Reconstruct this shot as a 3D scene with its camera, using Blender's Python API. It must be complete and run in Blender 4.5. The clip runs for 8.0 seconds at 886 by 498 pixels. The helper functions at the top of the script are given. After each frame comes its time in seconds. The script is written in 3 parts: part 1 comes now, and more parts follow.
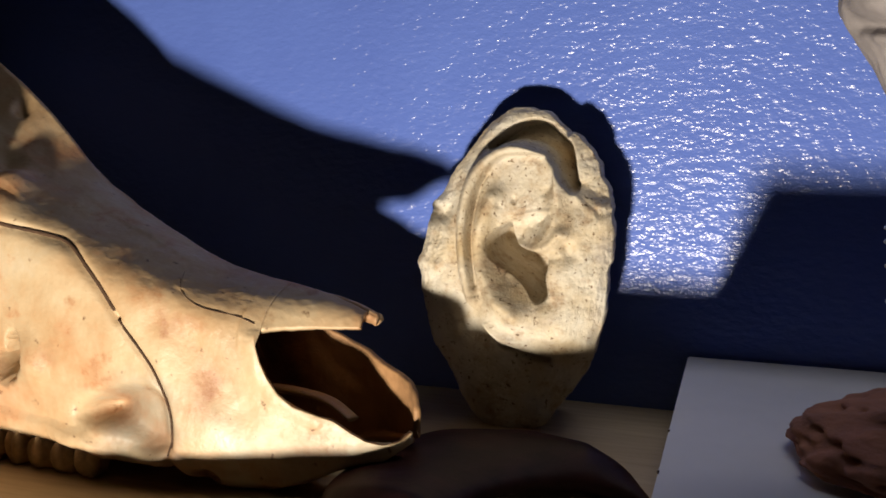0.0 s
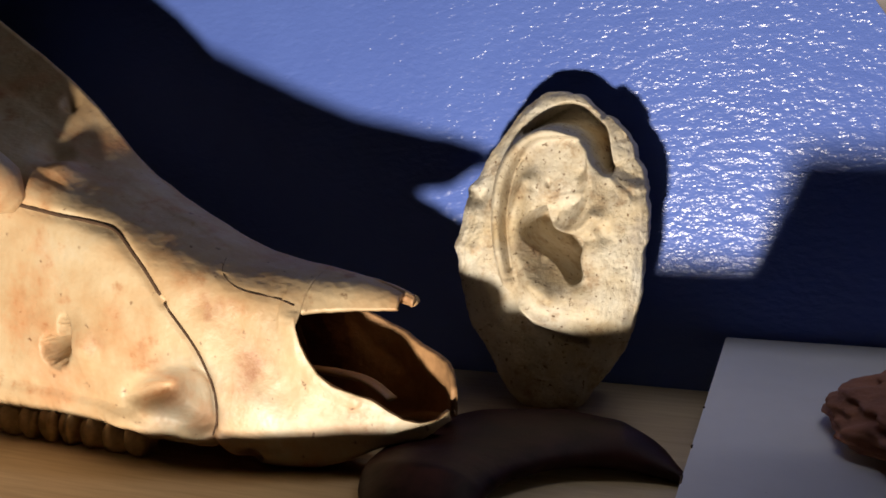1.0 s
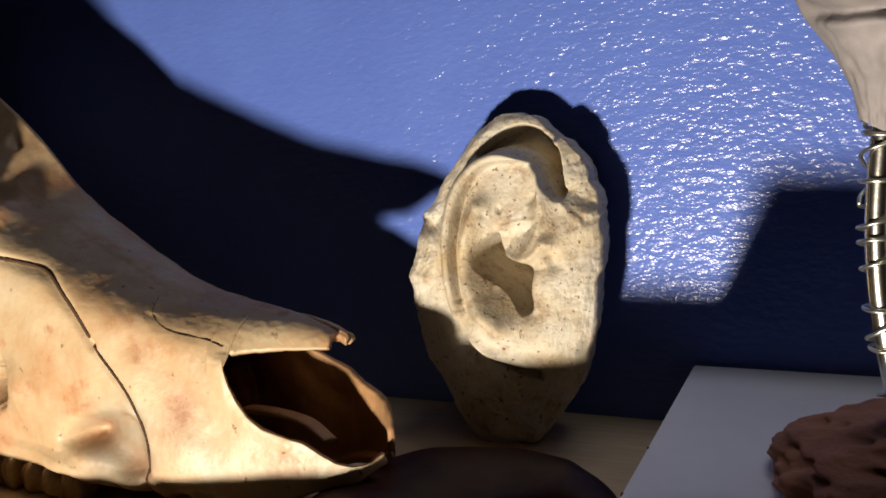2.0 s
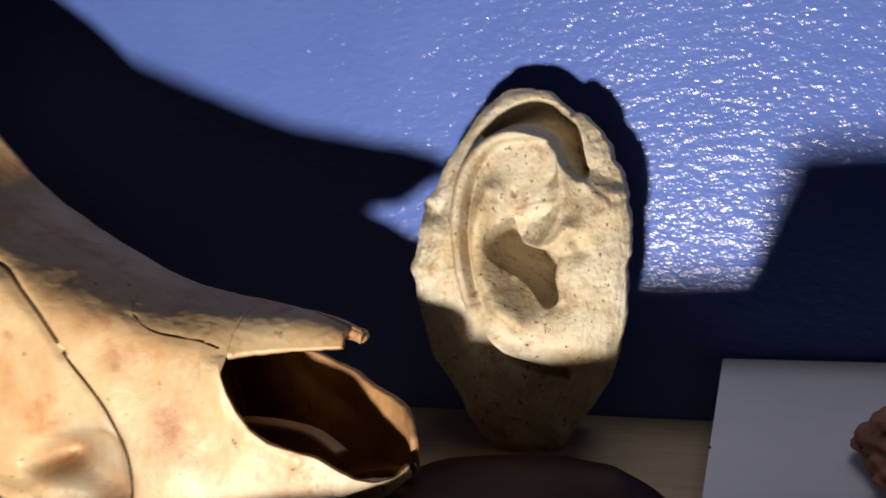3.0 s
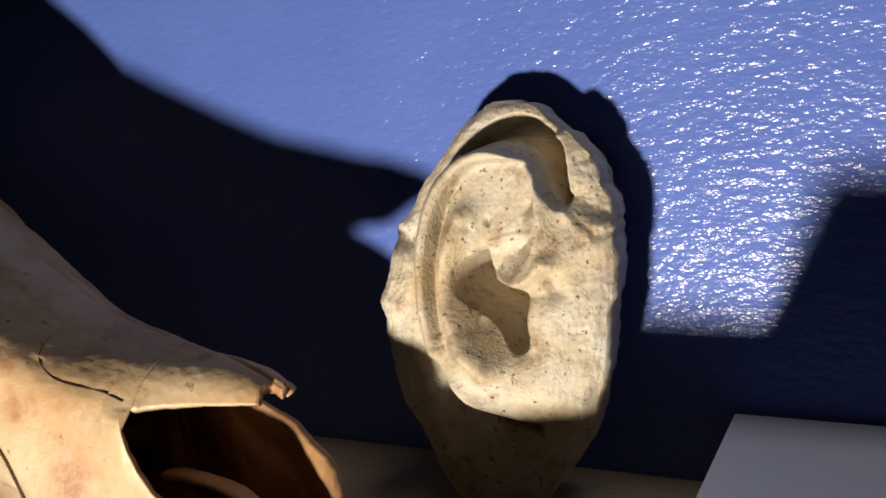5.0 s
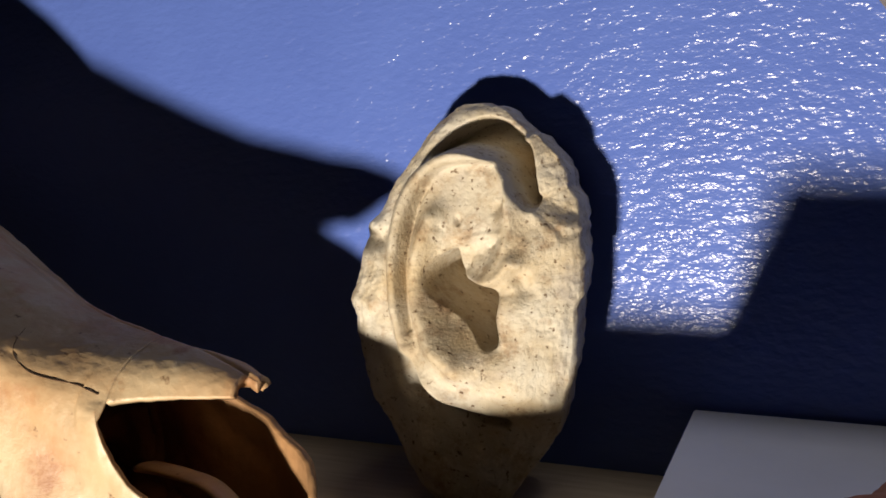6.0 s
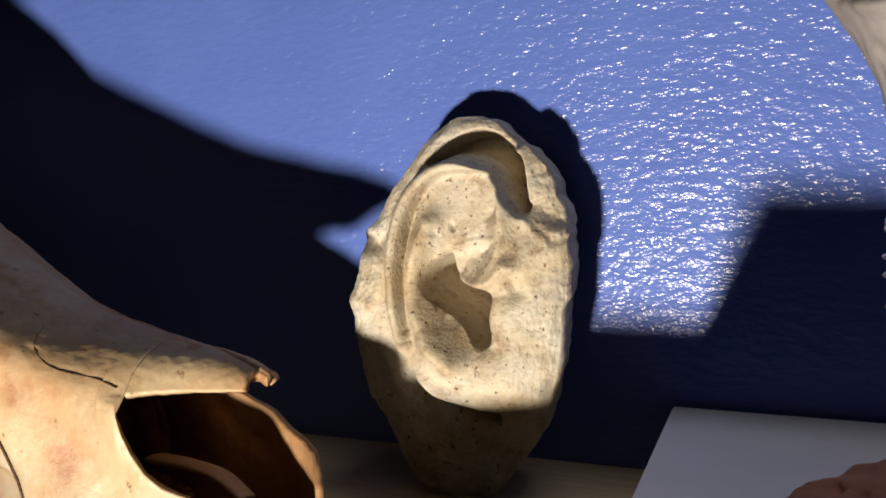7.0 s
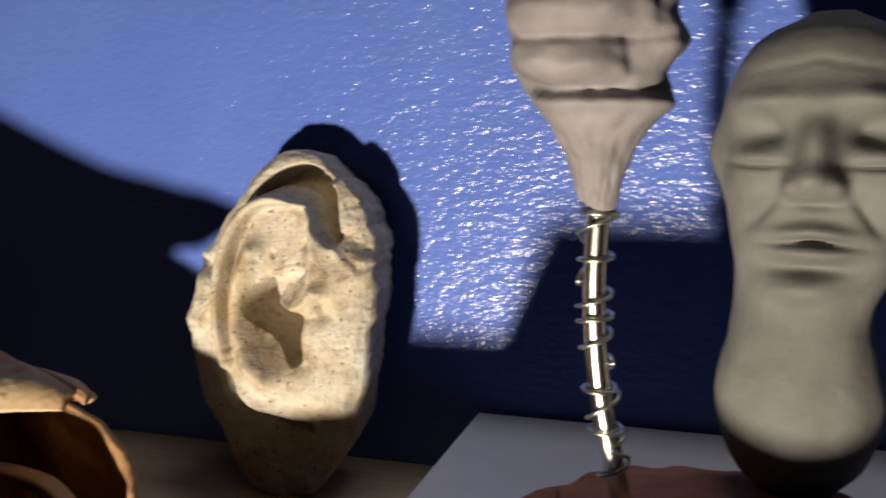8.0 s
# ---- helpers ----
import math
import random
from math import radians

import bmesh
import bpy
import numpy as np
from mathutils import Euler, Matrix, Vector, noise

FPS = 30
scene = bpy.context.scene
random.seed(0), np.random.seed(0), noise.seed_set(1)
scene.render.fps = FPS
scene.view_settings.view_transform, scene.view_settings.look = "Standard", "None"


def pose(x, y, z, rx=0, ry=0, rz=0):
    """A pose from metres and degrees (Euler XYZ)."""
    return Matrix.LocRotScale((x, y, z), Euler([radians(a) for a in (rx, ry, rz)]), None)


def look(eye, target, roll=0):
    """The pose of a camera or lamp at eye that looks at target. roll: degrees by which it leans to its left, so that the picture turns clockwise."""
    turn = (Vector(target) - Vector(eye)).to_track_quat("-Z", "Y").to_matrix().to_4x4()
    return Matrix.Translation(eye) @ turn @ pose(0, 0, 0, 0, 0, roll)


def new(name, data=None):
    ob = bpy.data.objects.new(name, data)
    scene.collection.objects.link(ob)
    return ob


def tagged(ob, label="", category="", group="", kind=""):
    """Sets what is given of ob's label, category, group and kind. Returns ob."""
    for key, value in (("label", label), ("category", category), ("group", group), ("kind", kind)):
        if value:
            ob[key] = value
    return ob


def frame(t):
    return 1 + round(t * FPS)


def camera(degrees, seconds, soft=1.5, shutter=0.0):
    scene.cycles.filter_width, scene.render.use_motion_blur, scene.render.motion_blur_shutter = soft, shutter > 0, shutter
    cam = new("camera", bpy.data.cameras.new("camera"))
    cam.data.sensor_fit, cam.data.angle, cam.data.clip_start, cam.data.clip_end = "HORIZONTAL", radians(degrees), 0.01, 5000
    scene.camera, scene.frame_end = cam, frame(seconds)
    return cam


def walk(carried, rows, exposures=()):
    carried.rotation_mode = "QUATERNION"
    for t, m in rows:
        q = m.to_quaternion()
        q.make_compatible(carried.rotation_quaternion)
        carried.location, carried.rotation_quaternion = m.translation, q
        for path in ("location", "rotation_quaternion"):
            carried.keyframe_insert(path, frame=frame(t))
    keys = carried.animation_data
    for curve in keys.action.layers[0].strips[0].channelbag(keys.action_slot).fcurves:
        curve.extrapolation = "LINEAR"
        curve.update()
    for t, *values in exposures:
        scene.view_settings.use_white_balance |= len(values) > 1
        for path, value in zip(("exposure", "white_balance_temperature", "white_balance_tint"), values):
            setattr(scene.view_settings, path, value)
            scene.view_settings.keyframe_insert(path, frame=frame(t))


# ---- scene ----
# ---- camera ----
cam = camera(51.2, 8.0, soft=1.6, shutter=0.4)
ROWS = [
    (0.0, 0.1327, -0.6017, 0.2029, 80.79, 0.11, 18.44),
    (0.5, 0.1273, -0.6049, 0.1995, 80.48, -0.01, 16.72),
    (1.0, 0.1414, -0.6087, 0.1965, 80.61, 1.38, 21.10),
    (1.5, 0.1817, -0.5881, 0.1976, 80.85, 2.38, 23.20),
    (1.7, 0.1883, -0.5754, 0.2064, 80.78, 3.08, 23.71),
    (2.8, 0.1570, -0.5532, 0.1904, 82.58, 3.93, 22.47),
    (3.0, 0.1224, -0.5365, 0.1852, 81.77, 3.55, 18.83),
    (3.5, 0.0801, -0.5119, 0.1930, 77.17, 3.20, 11.78),
    (4.0, 0.1084, -0.4986, 0.1982, 78.77, 3.77, 24.86),
    (4.5, 0.1694, -0.4572, 0.1996, 80.86, 3.25, 26.64),
    (4.7, 0.1688, -0.4535, 0.1972, 81.06, 3.40, 26.18),
    (5.8, 0.1659, -0.4647, 0.1999, 81.06, 2.88, 23.97),
    (6.0, 0.1661, -0.4667, 0.1975, 81.16, 2.59, 23.08),
    (6.5, 0.1629, -0.4764, 0.2023, 80.90, 2.41, 22.05),
    (7.0, 0.1659, -0.4955, 0.1986, 81.79, 2.06, 21.47),
    (7.5, 0.2065, -0.5191, 0.2224, 80.16, 1.35, 20.79),
    (8.0, 0.2559, -0.5129, 0.2343, 79.93, 1.43, 18.76),
]
walk(cam, [(t, pose(x, y, z, rx, ry, rz)) for t, x, y, z, rx, ry, rz in ROWS])

# ---- light ----
world = bpy.data.worlds.new("world")
scene.world = world
world.use_nodes = True
world.node_tree.nodes["Background"].inputs[0].default_value = (0.8, 0.85, 1.0, 1)
world.node_tree.nodes["Background"].inputs[1].default_value = 0.0
scene.view_settings.exposure = 0.0


def lamp(name, kind, energy, colour, matrix):
    data = bpy.data.lights.new(name, kind)
    data.energy, data.color = energy, colour
    ob = new(name, data)
    ob.matrix_world = matrix
    return ob


# a small spot lamp low in front of the shelf, shining up, and the dim ceiling light
torch = lamp("spot_lamp", "SPOT", 86.0, (1.0, 0.87, 0.69), look((0.013, -1.03, -0.2255), (0.06, 0.0, 0.15)))
torch.data.spot_size, torch.data.spot_blend, torch.data.shadow_soft_size = radians(80), 0.6, 0.032
overhead = lamp("ceiling_lamp", "AREA", 1.6, (1.0, 0.95, 0.90), pose(0.27, 0.15, 1.25))
overhead.data.shape, overhead.data.size, overhead.data.size_y = "RECTANGLE", 0.6, 0.1


# ---- materials ----
def material(name):
    m = bpy.data.materials.new(name)
    m.use_nodes = True
    nt = m.node_tree
    return m, nt, nt.nodes["Principled BSDF"]


def node(nt, kind, **inputs):
    n = nt.nodes.new(kind)
    for key, value in inputs.items():
        n.inputs[key.replace("_", " ")].default_value = value
    return n


def coords(nt):
    return nt.nodes.new("ShaderNodeTexCoord").outputs["Object"]


def noisy(nt, scale, detail=6.0, rough=0.6):
    n = node(nt, "ShaderNodeTexNoise", Scale=scale, Detail=detail, Roughness=rough)
    nt.links.new(coords(nt), n.inputs["Vector"])
    return n.outputs["Fac"]


def ramp(nt, source, stops):
    r = nt.nodes.new("ShaderNodeValToRGB")
    while len(r.color_ramp.elements) < len(stops):
        r.color_ramp.elements.new(0.5)
    for e, (p, c) in zip(r.color_ramp.elements, stops):
        e.position, e.color = p, (*c, 1)
    nt.links.new(source, r.inputs["Fac"])
    return r.outputs["Color"]


def mix(nt, fac, a, b, mode="MIX"):
    n = nt.nodes.new("ShaderNodeMix")
    n.data_type, n.blend_type = "RGBA", mode
    for socket, value in ((n.inputs[0], fac), (n.inputs[6], a), (n.inputs[7], b)):
        if isinstance(value, bpy.types.NodeSocket):
            nt.links.new(value, socket)
        elif isinstance(value, tuple):
            socket.default_value = (*value, 1)
        else:
            socket.default_value = value
    return n.outputs[2]


def bump(nt, bsdf, heights):
    """Stacks (socket, strength, distance) into the surface's relief."""
    last = None
    for h, strength, dist in heights:
        b = node(nt, "ShaderNodeBump", Strength=strength, Distance=dist)
        nt.links.new(h, b.inputs["Height"])
        if last:
            nt.links.new(last, b.inputs["Normal"])
        last = b.outputs["Normal"]
    nt.links.new(last, bsdf.inputs["Normal"])


def plain(name, colour, rough=0.6, var=0.15, scale=40.0, relief=0.15, metal=0.0, dist=0.002):
    m, nt, b = material(name)
    dark = tuple(c * (1 - var) for c in colour)
    light = tuple(min(1, c * (1 + var)) for c in colour)
    col = ramp(nt, noisy(nt, scale), [(0.3, dark), (0.7, light)])
    nt.links.new(col, b.inputs["Base Color"])
    b.inputs["Roughness"].default_value, b.inputs["Metallic"].default_value = rough, metal
    bump(nt, b, [(noisy(nt, scale * 4), relief, dist)])
    return m


def wall_paint():
    """Blue paint under a glossy orange-peel skin that throws small sharp glints."""
    m, nt, b = material("blue_gloss_paint")
    col = ramp(nt, noisy(nt, 9, 5), [(0.3, (0.088, 0.148, 0.500)), (0.7, (0.104, 0.174, 0.555))])
    nt.links.new(col, b.inputs["Base Color"])
    b.inputs["Roughness"].default_value = 0.5
    b.inputs["Specular IOR Level"].default_value = 0.1
    slant = nt.nodes.new("ShaderNodeMapping")
    slant.inputs["Rotation"].default_value = (0, radians(14), 0)
    slant.inputs["Scale"].default_value = (0.72, 1.0, 1.25)
    nt.links.new(coords(nt), slant.inputs["Vector"])
    peel = []
    for scale, detail in ((175.0, 2.0), (400.0, 1.0), (60.0, 2.0)):
        n = node(nt, "ShaderNodeTexNoise", Scale=scale, Detail=detail, Roughness=0.5)
        nt.links.new(slant.outputs[0], n.inputs["Vector"])
        peel.append(n.outputs["Fac"])
    bump(nt, b, [(peel[0], 0.35, 0.0014)])
    last = None
    for h, dist in zip(peel, (0.0016, 0.0005, 0.0020)):
        k = node(nt, "ShaderNodeBump", Strength=1.0, Distance=dist)
        nt.links.new(h, k.inputs["Height"])
        if last:
            nt.links.new(last, k.inputs["Normal"])
        last = k.outputs["Normal"]
    nt.links.new(last, b.inputs["Coat Normal"])
    b.inputs["Coat Weight"].default_value = 1.0
    b.inputs["Coat Roughness"].default_value = 0.25
    b.inputs["Coat IOR"].default_value = 1.42
    return m


def bone():
    m, nt, b = material("aged_bone")
    col = ramp(nt, noisy(nt, 16, 8, 0.65), [(0.28, (0.285, 0.158, 0.078)), (0.42, (0.40, 0.27, 0.152)), (0.56, (0.44, 0.335, 0.212)), (0.74, (0.47, 0.405, 0.305))])
    pink = ramp(nt, noisy(nt, 24, 5), [(0.50, (1, 1, 1)), (0.66, (0.97, 0.74, 0.63))])
    col = mix(nt, 1.0, col, pink, "MULTIPLY")
    grey = ramp(nt, noisy(nt, 11, 4), [(0.52, (1, 1, 1)), (0.68, (0.80, 0.84, 0.90))])
    col = mix(nt, 1.0, col, grey, "MULTIPLY")
    thin = nt.nodes.new("ShaderNodeVectorMath")
    thin.operation = "DISTANCE"
    thin.inputs[1].default_value = (0.034, -0.060, 0.039)
    nt.links.new(coords(nt), thin.inputs[0])
    spread = nt.nodes.new("ShaderNodeMath")
    spread.operation = "MULTIPLY_ADD"
    spread.inputs[1].default_value = 0.020
    nt.links.new(noisy(nt, 60, 5), spread.inputs[0])
    nt.links.new(thin.outputs["Value"], spread.inputs[2])
    patch = ramp(nt, spread.outputs[0], [(0.026, (0.66, 0.70, 0.78)), (0.038, (1, 1, 1))])
    col = mix(nt, 1.0, col, patch, "MULTIPLY")
    stain = ramp(nt, noisy(nt, 48, 9, 0.7), [(0.58, (1, 1, 1)), (0.72, (0.62, 0.42, 0.29))])
    col = mix(nt, 0.8, col, stain, "MULTIPLY")
    specks = ramp(nt, noisy(nt, 150, 3), [(0.26, (0.24, 0.15, 0.10)), (0.33, (1, 1, 1))])
    col = mix(nt, 0.8, col, specks, "MULTIPLY")
    nt.links.new(col, b.inputs["Base Color"])
    gloss = ramp(nt, noisy(nt, 40), [(0.3, (0.38, 0.38, 0.38)), (0.7, (0.6, 0.6, 0.6))])
    nt.links.new(gloss, b.inputs["Roughness"])
    bump(nt, b, [(noisy(nt, 22, 4), 0.15, 0.006), (noisy(nt, 70, 6), 0.16, 0.003), (noisy(nt, 380, 5), 0.25, 0.0012)])
    return m


def plaster():
    m, nt, b = material("aged_plaster")
    col = ramp(nt, noisy(nt, 26, 8, 0.65), [(0.28, (0.33, 0.26, 0.18)), (0.42, (0.47, 0.40, 0.305)), (0.55, (0.545, 0.50, 0.43)), (0.72, (0.58, 0.56, 0.53))])
    brown = ramp(nt, noisy(nt, 62, 9, 0.7), [(0.52, (1, 1, 1)), (0.66, (0.50, 0.33, 0.20))])
    col = mix(nt, 0.65, col, brown, "MULTIPLY")
    ochre = ramp(nt, noisy(nt, 17, 5), [(0.50, (1, 1, 1)), (0.66, (1.0, 0.91, 0.76))])
    col = mix(nt, 1.0, col, ochre, "MULTIPLY")
    grey = ramp(nt, noisy(nt, 38, 6), [(0.54, (1, 1, 0.97)), (0.68, (0.80, 0.79, 0.81))])
    col = mix(nt, 1.0, col, grey, "MULTIPLY")
    specks = ramp(nt, noisy(nt, 330, 4, 0.6), [(0.31, (0.20, 0.12, 0.07)), (0.39, (1, 1, 1))])
    col = mix(nt, 0.9, col, specks, "MULTIPLY")
    nt.links.new(col, b.inputs["Base Color"])
    b.inputs["Roughness"].default_value = 0.85
    bump(nt, b, [(noisy(nt, 90, 6), 0.28, 0.004), (noisy(nt, 500, 5), 0.45, 0.0018)])
    return m


def wood_shelf():
    m, nt, b = material("cream_shelf")
    stretch = nt.nodes.new("ShaderNodeMapping")
    stretch.inputs["Scale"].default_value = (3, 40, 40)
    nt.links.new(coords(nt), stretch.inputs["Vector"])
    grain = node(nt, "ShaderNodeTexNoise", Scale=6.0, Detail=8.0, Roughness=0.65)
    nt.links.new(stretch.outputs[0], grain.inputs["Vector"])
    col = ramp(nt, grain.outputs["Fac"], [(0.3, (0.50, 0.38, 0.23)), (0.7, (0.66, 0.54, 0.37))])
    nt.links.new(col, b.inputs["Base Color"])
    b.inputs["Roughness"].default_value = 0.45
    bump(nt, b, [(grain.outputs["Fac"], 0.1, 0.001)])
    return m


PAINT, BONE, PLASTER, SHELF = wall_paint(), bone(), plaster(), wood_shelf()
ROOM = plain("grey_room_wall", (0.018, 0.018, 0.018), 0.8, 0.1, 3, 0.1)


def white_paint():
    m, nt, b = material("white_paint")
    col = ramp(nt, noisy(nt, 14, 7), [(0.3, (0.78, 0.78, 0.80)), (0.7, (0.86, 0.86, 0.88))])
    specks = ramp(nt, noisy(nt, 95, 2), [(0.17, (0.2, 0.18, 0.16)), (0.21, (1, 1, 1))])
    nt.links.new(mix(nt, 0.9, col, specks, "MULTIPLY"), b.inputs["Base Color"])
    b.inputs["Roughness"].default_value = 0.55
    bump(nt, b, [(noisy(nt, 30), 0.12, 0.003), (noisy(nt, 300), 0.1, 0.001)])
    return m


WHITE = white_paint()
BARE = plain("bare_board_edge", (0.62, 0.58, 0.46), 0.7, 0.12, 60, 0.2)
TERRACOTTA = plain("terracotta_clay", (0.35, 0.145, 0.078), 0.8, 0.35, 45, 0.6)
HORN = plain("dark_aubergine_skin", (0.026, 0.009, 0.009), 0.5, 0.75, 34, 0.2)
HORN.node_tree.nodes["Principled BSDF"].inputs["Specular IOR Level"].default_value = 0.11
# brown inner bone, made darker to stand in for shade inside the nose
INNER_SHADE = plain("shaded_brown_inner_bone", (0.30, 0.165, 0.075), 0.7, 0.35, 40, 0.4)
STEEL = plain("bright_steel", (0.78, 0.77, 0.72), 0.22, 0.1, 80, 0.05, 1.0)
WIRE = plain("galvanised_wire", (0.62, 0.62, 0.56), 0.32, 0.15, 90, 0.1, 1.0)
CAST = plain("grey_plaster_cast", (0.122, 0.122, 0.116), 0.8, 0.22, 30, 0.3)
PALE = plain("pale_grey_plaster", (0.178, 0.164, 0.172), 0.75, 0.32, 30, 0.3)
CRACK = plain("dark_suture_dirt", (0.05, 0.025, 0.012), 0.9, 0.3, 90, 0.3)
ENAMEL = plain("stained_tooth_enamel", (0.42, 0.30, 0.175), 0.4, 0.35, 120, 0.3)


# ---- helpers ----
def mesh_object(name, verts, faces, mat, parent=None, label="", smooth=True):
    me = bpy.data.meshes.new(name)
    me.from_pydata([tuple(map(float, v)) for v in verts], [], [tuple(map(int, q)) for q in faces])
    me.materials.append(mat)
    if smooth:
        me.polygons.foreach_set("use_smooth", [True] * len(me.polygons))
    me.update()
    ob = new(name, me)
    if parent:
        ob.parent = parent
    return tagged(ob, label) if label else ob


def part(name, bm, mat, parent=None, label="", smooth=False):
    me = bpy.data.meshes.new(name)
    bm.normal_update()
    bm.to_mesh(me)
    bm.free()
    me.materials.append(mat)
    if smooth:
        me.polygons.foreach_set("use_smooth", [True] * len(me.polygons))
    ob = new(name, me)
    if parent:
        ob.parent = parent
    return tagged(ob, label) if label else ob


def thing(name, place=(0, 0, 0)):
    ob = new(name)
    ob.location = place
    ob.empty_display_size = 0.02
    return ob


def box_bm(x0, x1, y0, y1, z0, z1, bevel=0.0):
    bm = bmesh.new()
    bmesh.ops.create_cube(bm, size=1)
    for v in bm.verts:
        v.co = ((x0 + x1) / 2 + v.co.x * (x1 - x0), (y0 + y1) / 2 + v.co.y * (y1 - y0), (z0 + z1) / 2 + v.co.z * (z1 - z0))
    if bevel:
        bmesh.ops.bevel(bm, geom=bm.edges[:], offset=bevel, segments=2, affect="EDGES")
    return bm


def curve_through(points, n):
    """n points on a smooth line through the points."""
    p = np.array(points, float)
    p = np.vstack([2 * p[0] - p[1], p, 2 * p[-1] - p[-2]])
    out = []
    for t in np.linspace(0, len(p) - 3 - 1e-6, n):
        i, u = int(t), t - int(t)
        a, b, c, d = p[i], p[i + 1], p[i + 2], p[i + 3]
        out.append(0.5 * (2 * b + (c - a) * u + (2 * a - 5 * b + 4 * c - d) * u * u + (3 * b - a - 3 * c + d) * u ** 3))
    return np.array(out)


def tube(line, radii, sides=14, flat=1.0):
    """Verts and faces of a closed tube along a line; flat squashes it in z."""
    line, n = np.array(line, float), len(line)
    radii = np.broadcast_to(radii, n)
    tang = np.gradient(line, axis=0)
    tang /= np.linalg.norm(tang, axis=1)[:, None]
    ref = np.array([0.13, 0.21, 0.97]) if abs(tang[:, 2]).mean() < 0.8 else np.array([0.97, 0.2, 0.1])
    verts, faces = [], []
    for p, t, r in zip(line, tang, radii):
        a = np.cross(ref, t)
        a /= np.linalg.norm(a)
        b = np.cross(t, a)
        for k in range(sides):
            w = 2 * math.pi * k / sides
            verts.append(p + r * (math.cos(w) * a + math.sin(w) * b * flat))
    for i in range(n - 1):
        for k in range(sides):
            k2 = (k + 1) % sides
            faces.append((i * sides + k, i * sides + k2, (i + 1) * sides + k2, (i + 1) * sides + k))
    faces.append(tuple(range(sides))[::-1])
    faces.append(tuple((n - 1) * sides + k for k in range(sides)))
    return verts, faces


def near_line(px, pz, line):
    """Distance of the points (px, pz) from a polyline."""
    best = np.full(px.shape, 1e9)
    for (ax, az), (bx, bz) in zip(line[:-1], line[1:]):
        dx, dz = bx - ax, bz - az
        t = np.clip(((px - ax) * dx + (pz - az) * dz) / (dx * dx + dz * dz + 1e-12), 0, 1)
        best = np.minimum(best, np.hypot(px - ax - t * dx, pz - az - t * dz))
    return best


def within(px, pz, ring):
    """Signed distance to a closed line: positive inside."""
    d = near_line(px, pz, np.vstack([ring, ring[:1]]))
    inside = np.zeros(px.shape, bool)
    q = np.roll(ring, -1, 0)
    for (ax, az), (bx, bz) in zip(ring, q):
        cross = (az > pz) != (bz > pz)
        inside ^= cross & (px < (bx - ax) * (pz - az) / (bz - az + 1e-12) + ax)
    return np.where(inside, d, -d)


def step(v, width):
    t = np.clip(v / width * 0.5 + 0.5, 0, 1)
    return t * t * (3 - 2 * t)


def ripple(p, scale, seed):
    return noise.noise(Vector((p[0] * scale + seed, p[1] * scale, p[2] * scale)))


# ---- the setting ----
LEAN = math.tan(radians(5.4))
SHELF_FRONT = -0.281
wall = part("wall_panel", box_bm(-1.6, 1.6, 0.0, 0.012, -0.02, 0.45), PAINT)
wall.rotation_euler = (radians(-5.4), 0, 0)
tagged(wall, "glossy blue orange-peel painted wall panel leaning back", "wall", kind="structure")
shelf = part("shelf", box_bm(-1.6, 1.6, SHELF_FRONT, 0.03, -0.022, 0.0, 0.0015), SHELF)
tagged(shelf, "cream wood-grain shelf board under the exhibits", "shelf", kind="structure")
for name, dims in (("floor", (-1.6, 1.6, -3, 0.3, -1.25, -1.2)), ("ceiling", (-1.6, 1.6, -3, 0.3, 1.5, 1.55)), ("wall_back", (-1.65, 1.65, 0.3, 0.35, -1.2, 1.5)),
                   ("wall_front", (-1.65, 1.65, -3.05, -3, -1.2, 1.5)), ("wall_west", (-1.65, -1.6, -3, 0.3, -1.2, 1.5)), ("wall_east", (1.6, 1.65, -3, 0.3, -1.2, 1.5))):
    tagged(part(name, box_bm(*dims), ROOM), "plain grey room " + name.split("_")[0], name.split("_")[0], kind="structure")


